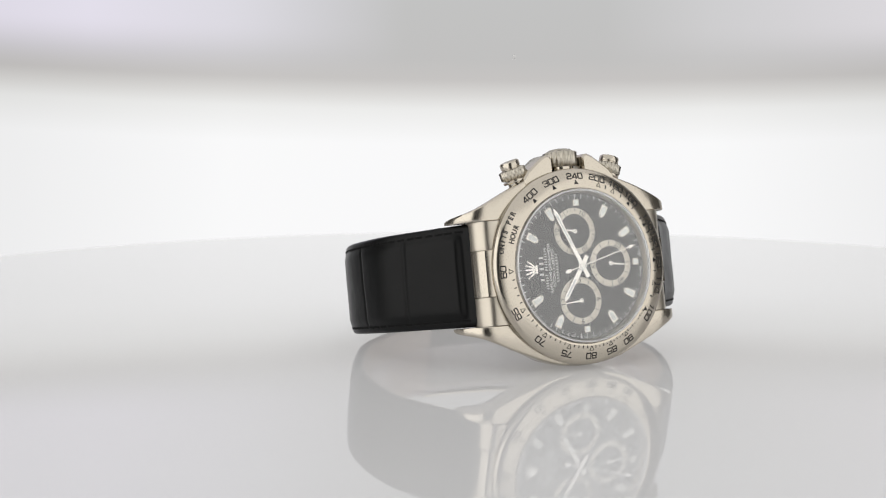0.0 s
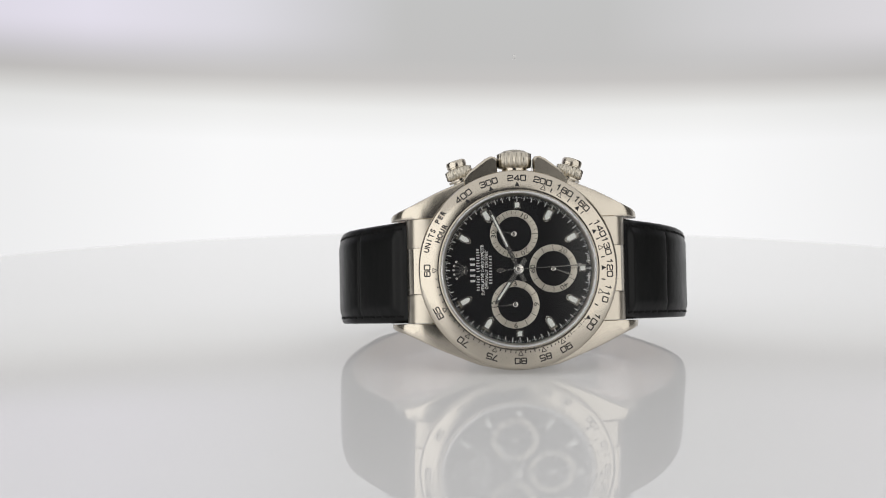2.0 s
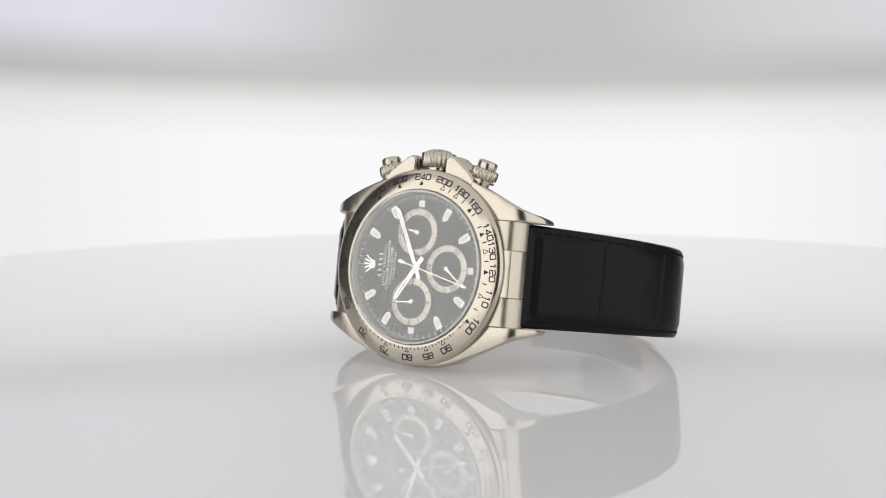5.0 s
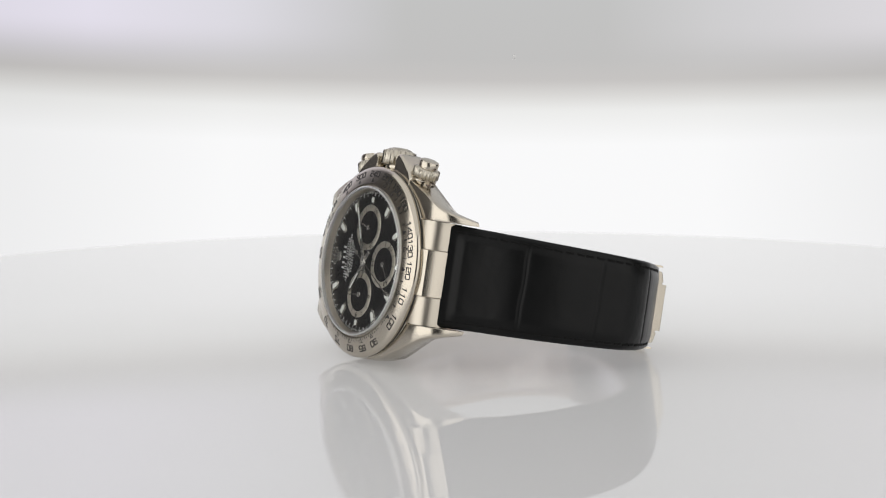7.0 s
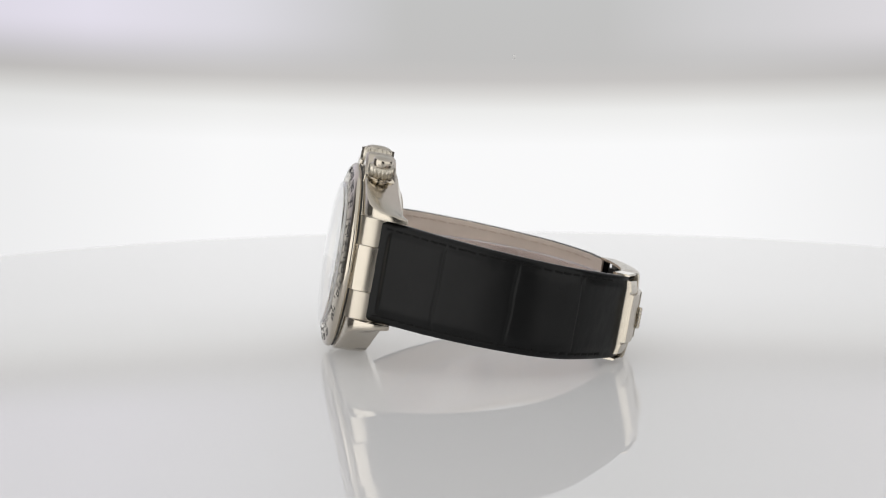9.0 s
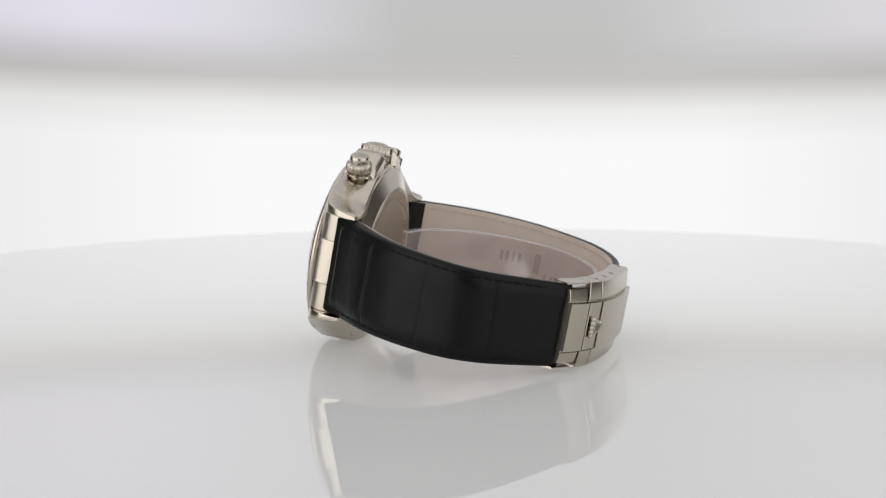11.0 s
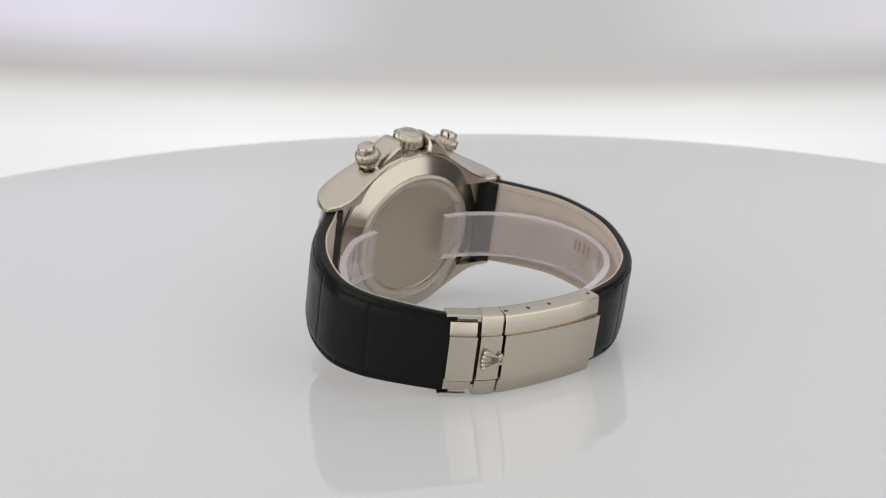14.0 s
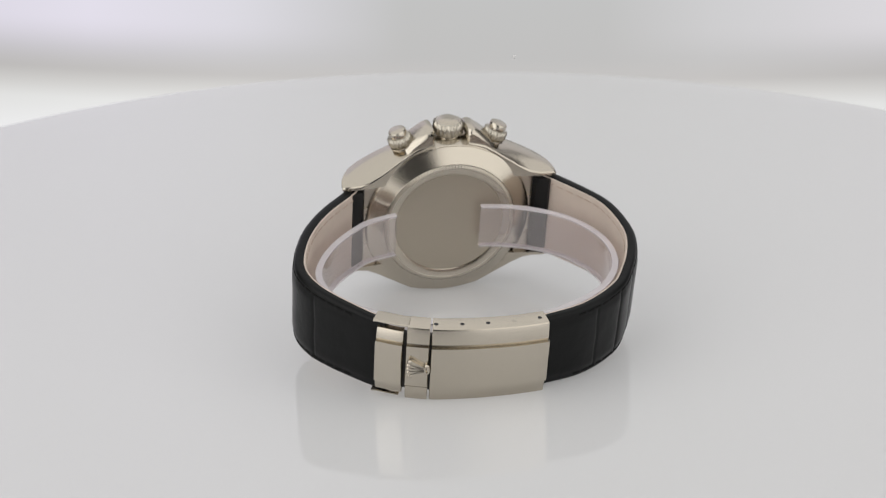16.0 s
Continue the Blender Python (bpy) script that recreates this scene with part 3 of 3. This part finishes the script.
hour_hand = baton("hour_hand", 8.3, 0.95, 2.4, 0.34, "polished hour hand with white lume")
hour_hand.rotation_euler = (0, 0, -radians(304.5))
minute_hand = baton("minute_hand", 12.9, 0.85, 2.6, 0.56, "polished minute hand with white lume")
minute_hand.rotation_euler = (0, 0, -radians(65))
bm = bmesh.new()
prism(bm, [(-0.1, -2.8), (0.1, -2.8), (0.1, 11.6), (0, 11.7), (-0.1, 11.6)], 0.76, 0.86, 0.03)
prism(bm, [(-0.45, 11.5), (0.45, 11.5), (0.02, 13.1), (-0.02, 13.1)], 0.76, 0.87, 0.04)
prism(bm, [(0.42 * math.cos(i * math.pi / 8), -3.5 + 0.8 * math.sin(i * math.pi / 8)) for i in range(16)], 0.76, 0.87, 0.05)
lathe(bm, [(0.62, 0.74), (0.62, 0.9), (0.5, 0.97), (0.25, 0.97), (0.2, 0.88), (0, 0.88)], 32)
seconds_hand = part("seconds_hand", bm, STEEL, watch, "thin running chronograph hand")
small_seconds = small_hand("small_seconds_hand", 0.05, -6.9, 3.9, 0.1, "small running hand")
minute_counter = small_hand("counter_hand", 6.95, 0.72, 3.5, 0.1, "small resting hand")
minute_counter.rotation_euler = (0, 0, -radians(12))
hour_counter = small_hand("counter_hand", -6.9, 0.72, 3.7, 0.1, "small resting hand")
hour_counter.rotation_euler = (0, 0, -radians(355))

# crystal
bm = lathe(bmesh.new(), [(15.3, 0.9), (15.3, 1.6), (15.05, 1.85), (14.6, 1.93), (0, 1.95)], 128)
glass = part("crystal", bm, CRYSTAL, watch, "clear flat sapphire crystal", sharp=6)
glass.visible_shadow = False
bm = lathe(bmesh.new(), [(14.95, 0.96), (15.28, 0.96), (15.28, 1.58), (14.95, 1.58)], 128, closed=True)
part("crystal_edge", bm, EDGEGLASS, glass, "milky bright crystal edge").visible_shadow = False

# crown
AXIS_X = Matrix.Rotation(math.pi / 2, 4, "Y")


def knurled(bm, r, depth, z0, z1, n, chamfer=0.25):
    """A fluted drum about z."""
    loops = []
    for z, k in ((z0, 0.0), (z0 + 0.02, 0.0), (z0 + chamfer, 1.0), (z1 - chamfer, 1.0), (z1, 0.0)):
        loop = []
        for i in range(n * 4):
            a = 2 * math.pi * i / (n * 4)
            rr = r - (depth if i % 4 in (0,) else (depth * 0.55 if i % 4 in (1, 3) else 0)) * k - (0.3 if k == 0 else 0) - (depth if k == 0 else 0)
            loop.append((rr * math.cos(a), rr * math.sin(a), z))
        loops.append(loop)
    return loft(bm, loops)


bm = knurled(bmesh.new(), 3.45, 0.6, 20.2, 23.5, 19, 0.35)
turned(bm, Matrix.Translation((0, 0, -3.95)) @ AXIS_X)
crown = part("crown", bm, KNURL, watch, "fluted white gold winding crown", sharp=70)
bm = lathe(bmesh.new(), [(2.65, 23.2), (2.6, 23.5), (2.1, 23.8), (1.2, 24.0), (0, 24.05)], 48)
part("crown_cap", turned(bm, Matrix.Translation((0, 0, -3.95)) @ AXIS_X), CASEMETAL, crown, "domed crown end")
bm = lathe(bmesh.new(), [(0, 17.5), (2.5, 17.5), (2.5, 20.4), (0, 20.4)], 32)
part("crown_tube", turned(bm, Matrix.Translation((0, 0, -3.95)) @ AXIS_X), POLISH, crown)

for sy in (1, -1):
    base = Matrix.Translation((17.0, sy * 10.2, -4.05)) @ Matrix.Rotation(sy * radians(18), 4, "Z") @ AXIS_X
    bm = lathe(bmesh.new(), [(0, -1), (1.75, -1), (1.75, 1.9), (0, 1.9)], 32)
    pusher = part("pusher", turned(bm, base), POLISH, watch, "screw-down chronograph pusher")
    bm = knurled(bmesh.new(), 2.72, 0.48, 1.5, 3.75, 19, 0.3)
    ring = part("knurled_ring", turned(bm, base), KNURL, pusher, "fluted locking ring", sharp=70)
    bm = lathe(bmesh.new(), [(1.9, 3.2), (1.9, 3.95), (2.0, 4.0), (2.02, 4.85), (1.85, 5.15), (1.5, 5.27), (0, 5.36)], 40)
    part("pusher_cap", turned(bm, base), CASEMETAL, pusher, "polished pusher cap")
    bm = lathe(bmesh.new(), [(1.7, 1.0), (2.5, 1.0), (2.55, 1.15), (2.55, 1.4), (1.7, 1.4)], 40)
    part("pusher_collar", turned(bm, base), POLISH, ring, "thin polished collar")

# the dial group sits forward of the case
for ob in (bezel, glass):
    ob.location.z = FRONT * MM
for ob in (dial, hour_hand, minute_hand, small_seconds, minute_counter, hour_counter):
    ob.location.z = DIAL * MM
for ob in watch.children:
    if ob.name.startswith("inner_ring"):
        ob.location.z = DIAL * MM

# case back
bm = lathe(bmesh.new(), [(19.05, -8.0), (19.0, -8.25), (18.6, -8.5), (15.45, -9.75), (15.3, -9.85), (15.3, -8.0)], 128, closed=True)
back = part("case_back", bm, CASEMETAL, watch, "polished bevelled case back")
bm = bmesh.new()
n = 130
loops = []
for r0, z in ((15.3, -9.8), (15.2, -10.0), (14.6, -10.22), (14.3, -10.2), (14.2, -10.1)):
    loops.append([((r0 - (0.12 if (i % 2 and r0 > 14.9) else 0)) * math.cos(2 * math.pi * i / (2 * n)), (r0 - (0.12 if (i % 2 and r0 > 14.9) else 0)) * math.sin(2 * math.pi * i / (2 * n)), z - (0 if i % 2 else 0.06 * (14.4 < r0 < 15.25))) for i in range(2 * n)])
loft(bm, loops, caps=False)
part("fluted_ring", bm, SATIN, back, "finely fluted opening ring", sharp=20)
bm = lathe(bmesh.new(), [(14.25, -10.15), (14.0, -10.14), (13.5, -10.02), (12.9, -9.85), (12.6, -9.66), (12.5, -9.4)], 128)
part("inner_step", bm, CASEMETAL, back, "smooth sloping step round the back plate")
bm = lathe(bmesh.new(), [(12.75, -9.2), (12.7, -9.56), (0, -9.58)], 128)
part("back_plate", bm, BACKMETAL, back, "matt brushed plain back plate")

# end links between the lugs
for sy in (1, -1):
    side = [(16.5, -0.8), (19.2, -0.95), (20.5, -1.8), (21.2, -3.0), (21.7, -4.4), (21.75, -6.0), (21.0, -7.6), (16.5, -7.6)]
    mid = [(16.5, -0.45), (19.3, -0.55), (20.5, -1.1), (21.2, -2.3), (21.75, -4.1), (21.8, -5.6), (21.1, -7.8), (16.5, -7.8)]
    bm = bmesh.new()
    for u0, u1 in ((4.66, 10.22), (-10.22, -4.66)):
        loft(bm, [[(u, sy * y, z) for y, z in side] for u in (u0, u1)])
    link = part("end_link", bm, SATIN, watch, "satin white gold end link between the lugs", sharp=30)
    bm = bmesh.new()
    loft(bm, [[(u, sy * (y - d), z - d) for y, z in mid] for u, d in ((-4.62, 0.12), (-4.5, 0), (4.5, 0), (4.62, 0.12))])
    part("centre_link", bm, CASEMETAL, link, "polished raised centre link", sharp=30)

# strap: outer line of each half in (y, z), from end link to clasp
STRAP_SIX = [(-21.6, -4.6), (-24.9, -8.8), (-31.3, -15.3), (-36.0, -22.4), (-38.9, -30.2), (-39.5, -36.4), (-37.7, -42.0), (-34.6, -46.4), (-31.2, -50.2), (-27.7, -53.7), (-25.0, -55.8)]
STRAP_TWELVE = [(21.6, -4.6), (25.2, -8.2), (30.9, -15.6), (33.9, -21.0), (35.2, -27.5), (35.2, -34.0), (33.5, -40.0), (30.5, -46.0), (26.0, -52.2), (17.2, -57.8), (7.0, -60.2)]


def strap(line, creases, label):
    pts, tan, length = smooth_path(line, 0.28)
    nrm = []
    for p, t in zip(pts, tan):
        n = Vector((t.y, -t.x))
        if n.dot(p - Vector((0, -33))) < 0:
            n = -n
        nrm.append(n)
    rnd = random.Random(round(length * 10))

    def half(s):
        return 10.15 - 1.75 * (s / length)

    def shift(s):
        return -0.5 * (s / length) - 0.5 * (s / length) ** 2

    def surface(s, a):
        """Height of the padded outer face; a: -1 to 1 across the strap."""
        pad = 0.5 * (1 - s / length) ** 2 + 0.2
        f = min(1.0, max(0.0, (0.90 - abs(a)) / 0.22))
        start = min(1.0, max(0.0, (s - 1.6) / 1.8))
        h = pad * f * f * (3 - 2 * f) * start * start * (3 - 2 * start)
        edges = [0.0] + [c for c, _, _ in creases] + [length]
        for (c0, c1), tilt in zip(zip(edges, edges[1:]), itertools.cycle((0.5, -0.8, 1.0, -0.4, 0.8, -1.0))):
            if c0 <= s < c1:
                u = (s - c0) / (c1 - c0) * 2 - 1
                h += f * start * (0.11 * (1 - u ** 6) + 0.10 * tilt * u * (1 - u ** 4))
        for c, depth, wave in creases:
            d = abs(s - c - 0.18 * math.sin(a * 1.7 + wave) - 0.10 * math.sin(a * 7 + wave * 3))
            if abs(a) < 0.80:
                h -= 0.55 * depth * math.exp(-(d / 0.22) ** 2)
        return h + 0.05 * noise.noise(Vector((s * 0.25, a * 2.2, length))) + 0.02 * noise.noise(Vector((s * 0.9, a * 7, length)))

    cols = [-1, -0.985, -0.95, -0.9, -0.84, -0.79, -0.74, -0.68, -0.6, -0.45, -0.3, -0.15, 0, 0.15, 0.3, 0.45, 0.6, 0.68, 0.74, 0.79, 0.84, 0.9, 0.95, 0.985, 1]
    secs, inner = [], []
    for i, (p, n) in enumerate(zip(pts, nrm)):
        s = length * i / (len(pts) - 1)
        th = 3.0 - 0.9 * s / length
        loop = []
        for a in cols:
            edge = -0.55 * max(0, (abs(a) - 0.93) / 0.07) ** 2
            q = p + n * (surface(s, a) + edge)
            loop.append((a * half(s) + shift(s), q.x, q.y))
        for a, d in ((1.0, -0.5), (1.0, -0.85), (0.985, -1.0), (-0.985, -1.0), (-1.0, -0.85), (-1.0, -0.5)):
            q = p + n * (d * (th - 0.45))
            loop.append((a * half(s) + shift(s), q.x, q.y))
        secs.append(loop)
        lin = []
        for a, d in ((0.985, -(th - 0.45)), (0.985, -th + 0.12), (0.96, -th), (-0.96, -th), (-0.985, -th + 0.12), (-0.985, -(th - 0.45))):
            q = p + n * d
            lin.append((a * half(s) + shift(s), q.x, q.y))
        inner.append(lin)
    ob = part("strap", loft(bmesh.new(), secs), LEATHER, watch, label, sharp=60)
    part("lining", loft(bmesh.new(), inner[11:]), LINING, ob, "cream leather lining")
    for name, mat, off, lab in (("stitching", THREAD, None, "black thread stitches along the edges"), ("lining_stitching", TANTHREAD, 1, "tan thread stitches on the lining")):
        bm = bmesh.new()
        s = 2.4 if off is None else 5.5
        while s < length - 6.5:
            for sgn in (1, -1):
                k = int(s / length * (len(pts) - 1))
                p, n, t = pts[k], nrm[k], tan[k]
                a = sgn * 0.865
                th = 3.0 - 0.9 * s / length
                h = (surface(s, a) + 0.06) if off is None else -th - 0.02
                c = p + n * h
                m = Matrix(((1, 0, 0, a * half(s) + shift(s)), (0, t.x, n.x, c.x), (0, t.y, n.y, c.y), (0, 0, 0, 1)))
                wd = 0.24 if off is None else 0.11
                bar(bm, -wd, wd, -0.85, 0.85, -0.16, 0.05 if off is None else 0.06, 0.1 if off is None else 0.04, m=m @ Matrix.Rotation(sgn * 0.08 + rnd.uniform(-0.05, 0.05), 4, "Z"))
            s += 2.15 if off is None else 2.75
        part(name, bm, mat, ob, lab)
    return ob, pts, nrm, half, length


six = strap(STRAP_SIX, [(15.8, 0.34, 0.3), (30.8, 0.32, 1.0), (45.0, 0.30, 2.2)], "padded glossy black alligator strap half")
twelve = strap(STRAP_TWELVE, [(14.6, 0.34, 2.6), (27.0, 0.30, 0.2), (38.5, 0.28, 1.2), (47.0, 0.30, 3.3), (55.0, 0.30, 4.4), (62.5, 0.30, 5.6)], "padded glossy black alligator strap half with tapering end")

for sy, half_strap in ((-1, six[0]), (1, twelve[0])):
    end = [(21.4, -6.2), (23.3, -8.8), (23.4, -10.3), (22.6, -10.9), (20.2, -9.6), (19.6, -8.3), (19.8, -7.4)]
    bm = loft(bmesh.new(), [[(x, sy * y, z) for y, z in end] for x in (-9.8, 9.8)])
    part("strap_end", bm, LEATHEREDGE, half_strap, "black folded strap end")

# stamped marks on the lining: unreadable, so plain bars
pts, nrm, half, length = twelve[1:]
bm = bmesh.new()
for s, a0, a1, w in ((28.5, -0.10, 0.16, 0.9), (30.0, -0.10, 0.16, 0.9), (31.6, -0.10, 0.16, 0.9), (33.1, -0.10, 0.16, 0.9), (38.5, -0.25, 0.25, 2.2), (41.5, -0.42, -0.2, 0.9), (43.2, -0.42, -0.2, 0.9), (44.8, -0.42, -0.2, 0.9)):
    k = int(s / length * (len(pts) - 1))
    p, n = pts[k], nrm[k]
    t = Vector((-n.y, n.x))
    c = p - n * (3.0 - 0.9 * s / length + 0.01)
    m = Matrix(((1, 0, 0, 0), (0, t.x, n.x, c.x), (0, t.y, n.y, c.y), (0, 0, 0, 1)))
    h = half(s)
    bar(bm, a0 * h, a1 * h, -w * 0.36, w * 0.36, -0.02, 0.02, m=m)
part("stamp", bm, STAMP, twelve[0], "faint grey stamped bars on the lining")

# clasp: cross-sections along the outer curve
CLASP = [(-27.3, -56.15), (-22.0, -59.0), (-16.2, -61.0), (-10.0, -62.1), (-4.0, -62.6), (2.0, -62.75), (7.6, -62.4)]
cl_pts, cl_tan, cl_len = smooth_path(CLASP, 0.4)


def clasp_piece(name, y0, y1, outline, mat, parent, label, sharp=25, lift=0.0):
    """Sweeps an outline of (x, height) along the clasp from y0 to y1."""
    ys = [p.x for p in cl_pts]
    n = max(2, round((y1 - y0) / 0.8))
    bm = bmesh.new()
    secs = []
    rows = [(y0, 0.12), (y0 + 0.12, 0.0)] + [(y0 + (y1 - y0) * i / n, 0.0) for i in range(1, n)] + [(y1 - 0.12, 0.0), (y1, 0.12)]
    for y, d in rows:
        z = np.interp(y, ys, [p.y for p in cl_pts])
        ty, tz = np.interp(y, ys, [t.x for t in cl_tan]), np.interp(y, ys, [t.y for t in cl_tan])
        ny, nz = tz, -ty
        secs.append([(x - 0.95, y + ny * (h + lift - d), z + nz * (h + lift - d)) for x, h in outline])
    loft(bm, secs)
    return part(name, bm, mat, parent, label, sharp=sharp)


def cover_outline(w, panel, deep, step=0.32):
    r = [(panel + 0.05, -0.42), (panel + 0.34, -0.45), (panel + 0.52, -0.22), (w - 0.5, -0.60), (w - 0.12, -0.80), (w, -1.2), (w, -deep), (w - 0.5, -deep), (w - 0.5, -1.9), (w - 1.2, -1.5)]
    right = [(panel, step)] + r
    return right + [(-x, h) for x, h in reversed(right)]


clasp = new("clasp")
clasp.parent = watch
tagged(clasp, "white gold folding clasp")
cover = clasp_piece("clasp_cover", -16.5, 7.4, cover_outline(8.8, 4.8, 4.6, 0.55), CLASPSAT, clasp, "brushed clasp cover with raised centre panel")
# flush dark discs paint the shade of the holes; one is a spring bar
for i, y in enumerate((-15.2, -10.1, -4.95, 0.4, 5.8)):
    z = np.interp(y, [p.x for p in cl_pts], [p.y for p in cl_pts]) + 2.6
    bm = lathe(bmesh.new(), [(0.44, -0.6), (0.44, 0.012), (0, 0.012)], 20)
    turned(bm, Matrix.Translation((8.8 - 0.95, y, z)) @ AXIS_X)
    part("adjustment_hole" if i != 3 else "spring_bar_end", bm, DARK if i != 3 else POLISH, cover, "adjustment hole drawn as a dark disc of painted shade" if i != 3 else "spring bar end")
lever = clasp_piece("flip_lever", -21.3, -16.95, cover_outline(8.85, 4.8, 4.6, 0.25), CLASPSAT, clasp, "polished flip lever carrying the emblem")
block = clasp_piece("clasp_block", -26.9, -22.0, cover_outline(7.6, 4.85, 2.1, 0.5), CLASPSAT, clasp, "polished clasp end block")
# blade coloured dark to paint the shade seen through the clasp slits
clasp_piece("clasp_blade", -25.0, 6.8, [(6.8, -1.6), (6.8, -2.4), (-6.8, -2.4), (-6.8, -1.6)], DARK, clasp, "inner clasp blade painted dark for the shade in the slits")
for sx, drop in ((1, 0.85), (-1, 0.8)):
    tongue = [(7.55, -1.3), (7.65, -1.05), (7.85, -1.05), (8.0, -1.35), (8.0, -4.3), (7.85, -4.6), (7.55, -4.5)]
    clasp_piece("lock_tongue", -27.8, -21.1 if sx > 0 else -22.6, [(sx * (x + drop), h) for x, h in tongue], POLISH, clasp, "rounded locking tongue along the edge")
    clasp_piece("hinge_pin", -27.3, -25.9, [(sx * 7.2, -2.5), (sx * 7.2, -3.3), (sx * 8.25, -3.3), (sx * 8.25, -2.5)], DARK, clasp, "dark hinge pin under the tongue")
bm = bmesh.new()
zc = np.interp(-19.2, [p.x for p in cl_pts], [p.y for p in cl_pts])
for k in range(5):
    a = (k - 2) * 0.205
    q = len(bm.verts)
    prism(bm, [(-0.42, 0), (0.42, 0), (0.52, 3.5), (-0.52, 3.5)], 0, 0.7, 0.2)
    bmesh.ops.create_icosphere(bm, subdivisions=2, radius=0.52, matrix=Matrix.Translation((0, 3.7, 0.35)))
    turned(bm, Matrix.Rotation(-a, 4, "Z"), q)
q = len(bm.verts)
lathe(bm, [(1.15, 0), (1.15, 0.55), (0.95, 0.75), (0.6, 0.7), (0.5, 0.45), (0, 0.45)], 24)
turned(bm, Matrix.Translation((0, -0.1, 0)) @ Matrix.Diagonal((1, 0.6, 1, 1)), q)
ny, nz = 0.26, 0.966
m = Matrix(((1, 0, 0, -1.1), (0, -nz, -ny, -17.35), (0, ny, -nz, zc - 0.85), (0, 0, 0, 1)))
part("emblem", turned(bm, m @ Matrix.Diagonal((1.15, 0.98, 1.1, 1))), POLISH, lever, "plain raised fan-shaped emblem")

# clear plastic cuff lying inside the strap
cuff = new("plastic_cuff")
tagged(cuff, "clear plastic display cuff inside the watch strap", "display cuff")
CUFF_TOP, CUFF_LOW = 4.9, -5.0
CUFF = [(-13.2, -12.6), (-16.5, -13.4), (-21.5, -15.6), (-28.9, -22.6), (-33.6, -30.6), (-34.3, -37.0), (-31.5, -43.5), (-25.0, -49.3), (-16.0, -54.0), (-6.0, -56.3), (4.0, -56.0),
        (14.0, -53.3), (22.5, -48.6), (28.0, -42.2), (30.2, -35.0), (29.4, -27.6), (25.3, -20.4), (19.5, -15.8), (13.5, -13.2), (9.0, -12.2), (6.6, -11.9)]
pts, tan, length = smooth_path(CUFF, 0.9)
secs, low = [], []
for p, t in zip(pts, tan):
    n = Vector((t.y, -t.x))
    a, b = p - n * 0.45, p + n * 0.45
    secs.append([(CUFF_TOP, a.x, a.y), (CUFF_TOP, b.x, b.y), (CUFF_LOW, b.x, b.y), (CUFF_LOW, a.x, a.y)])
ob = part("band", loft(bmesh.new(), secs), PLASTIC, cuff)
ob.visible_shadow = False
for x0, x1 in ((CUFF_TOP, CUFF_TOP + 0.35), (CUFF_LOW - 0.35, CUFF_LOW)):
    secs = []
    for p, t in zip(pts, tan):
        n = Vector((t.y, -t.x))
        a, b = p - n * 0.75, p + n * 0.6
        secs.append([(x1, a.x, a.y), (x1, b.x, b.y), (x0, b.x, b.y), (x0, a.x, a.y)])
    part("rim", loft(bmesh.new(), secs), PLASTICEDGE, cuff, "milky plastic rim").visible_shadow = False


# ---- motion ----
def motions():
    times = [i * 0.25 for i in range(65)]
    walk(table, [(t, platter(t)) for t in times])
    walk(watch, [(t, platter(t) @ WATCH) for t in times])
    walk(cuff, [(t, platter(t) @ WATCH) for t in times])
    whole = [float(t) for t in range(17)]
    walk(seconds_hand, [(t, pose(0, 0, DIAL * MM, 0, 0, -(165 + 6 * t))) for t in whole])
    walk(small_seconds, [(t, pose(0.05 * MM, -6.9 * MM, DIAL * MM, 0, 0, -(188 + 6 * t))) for t in whole])


motions()
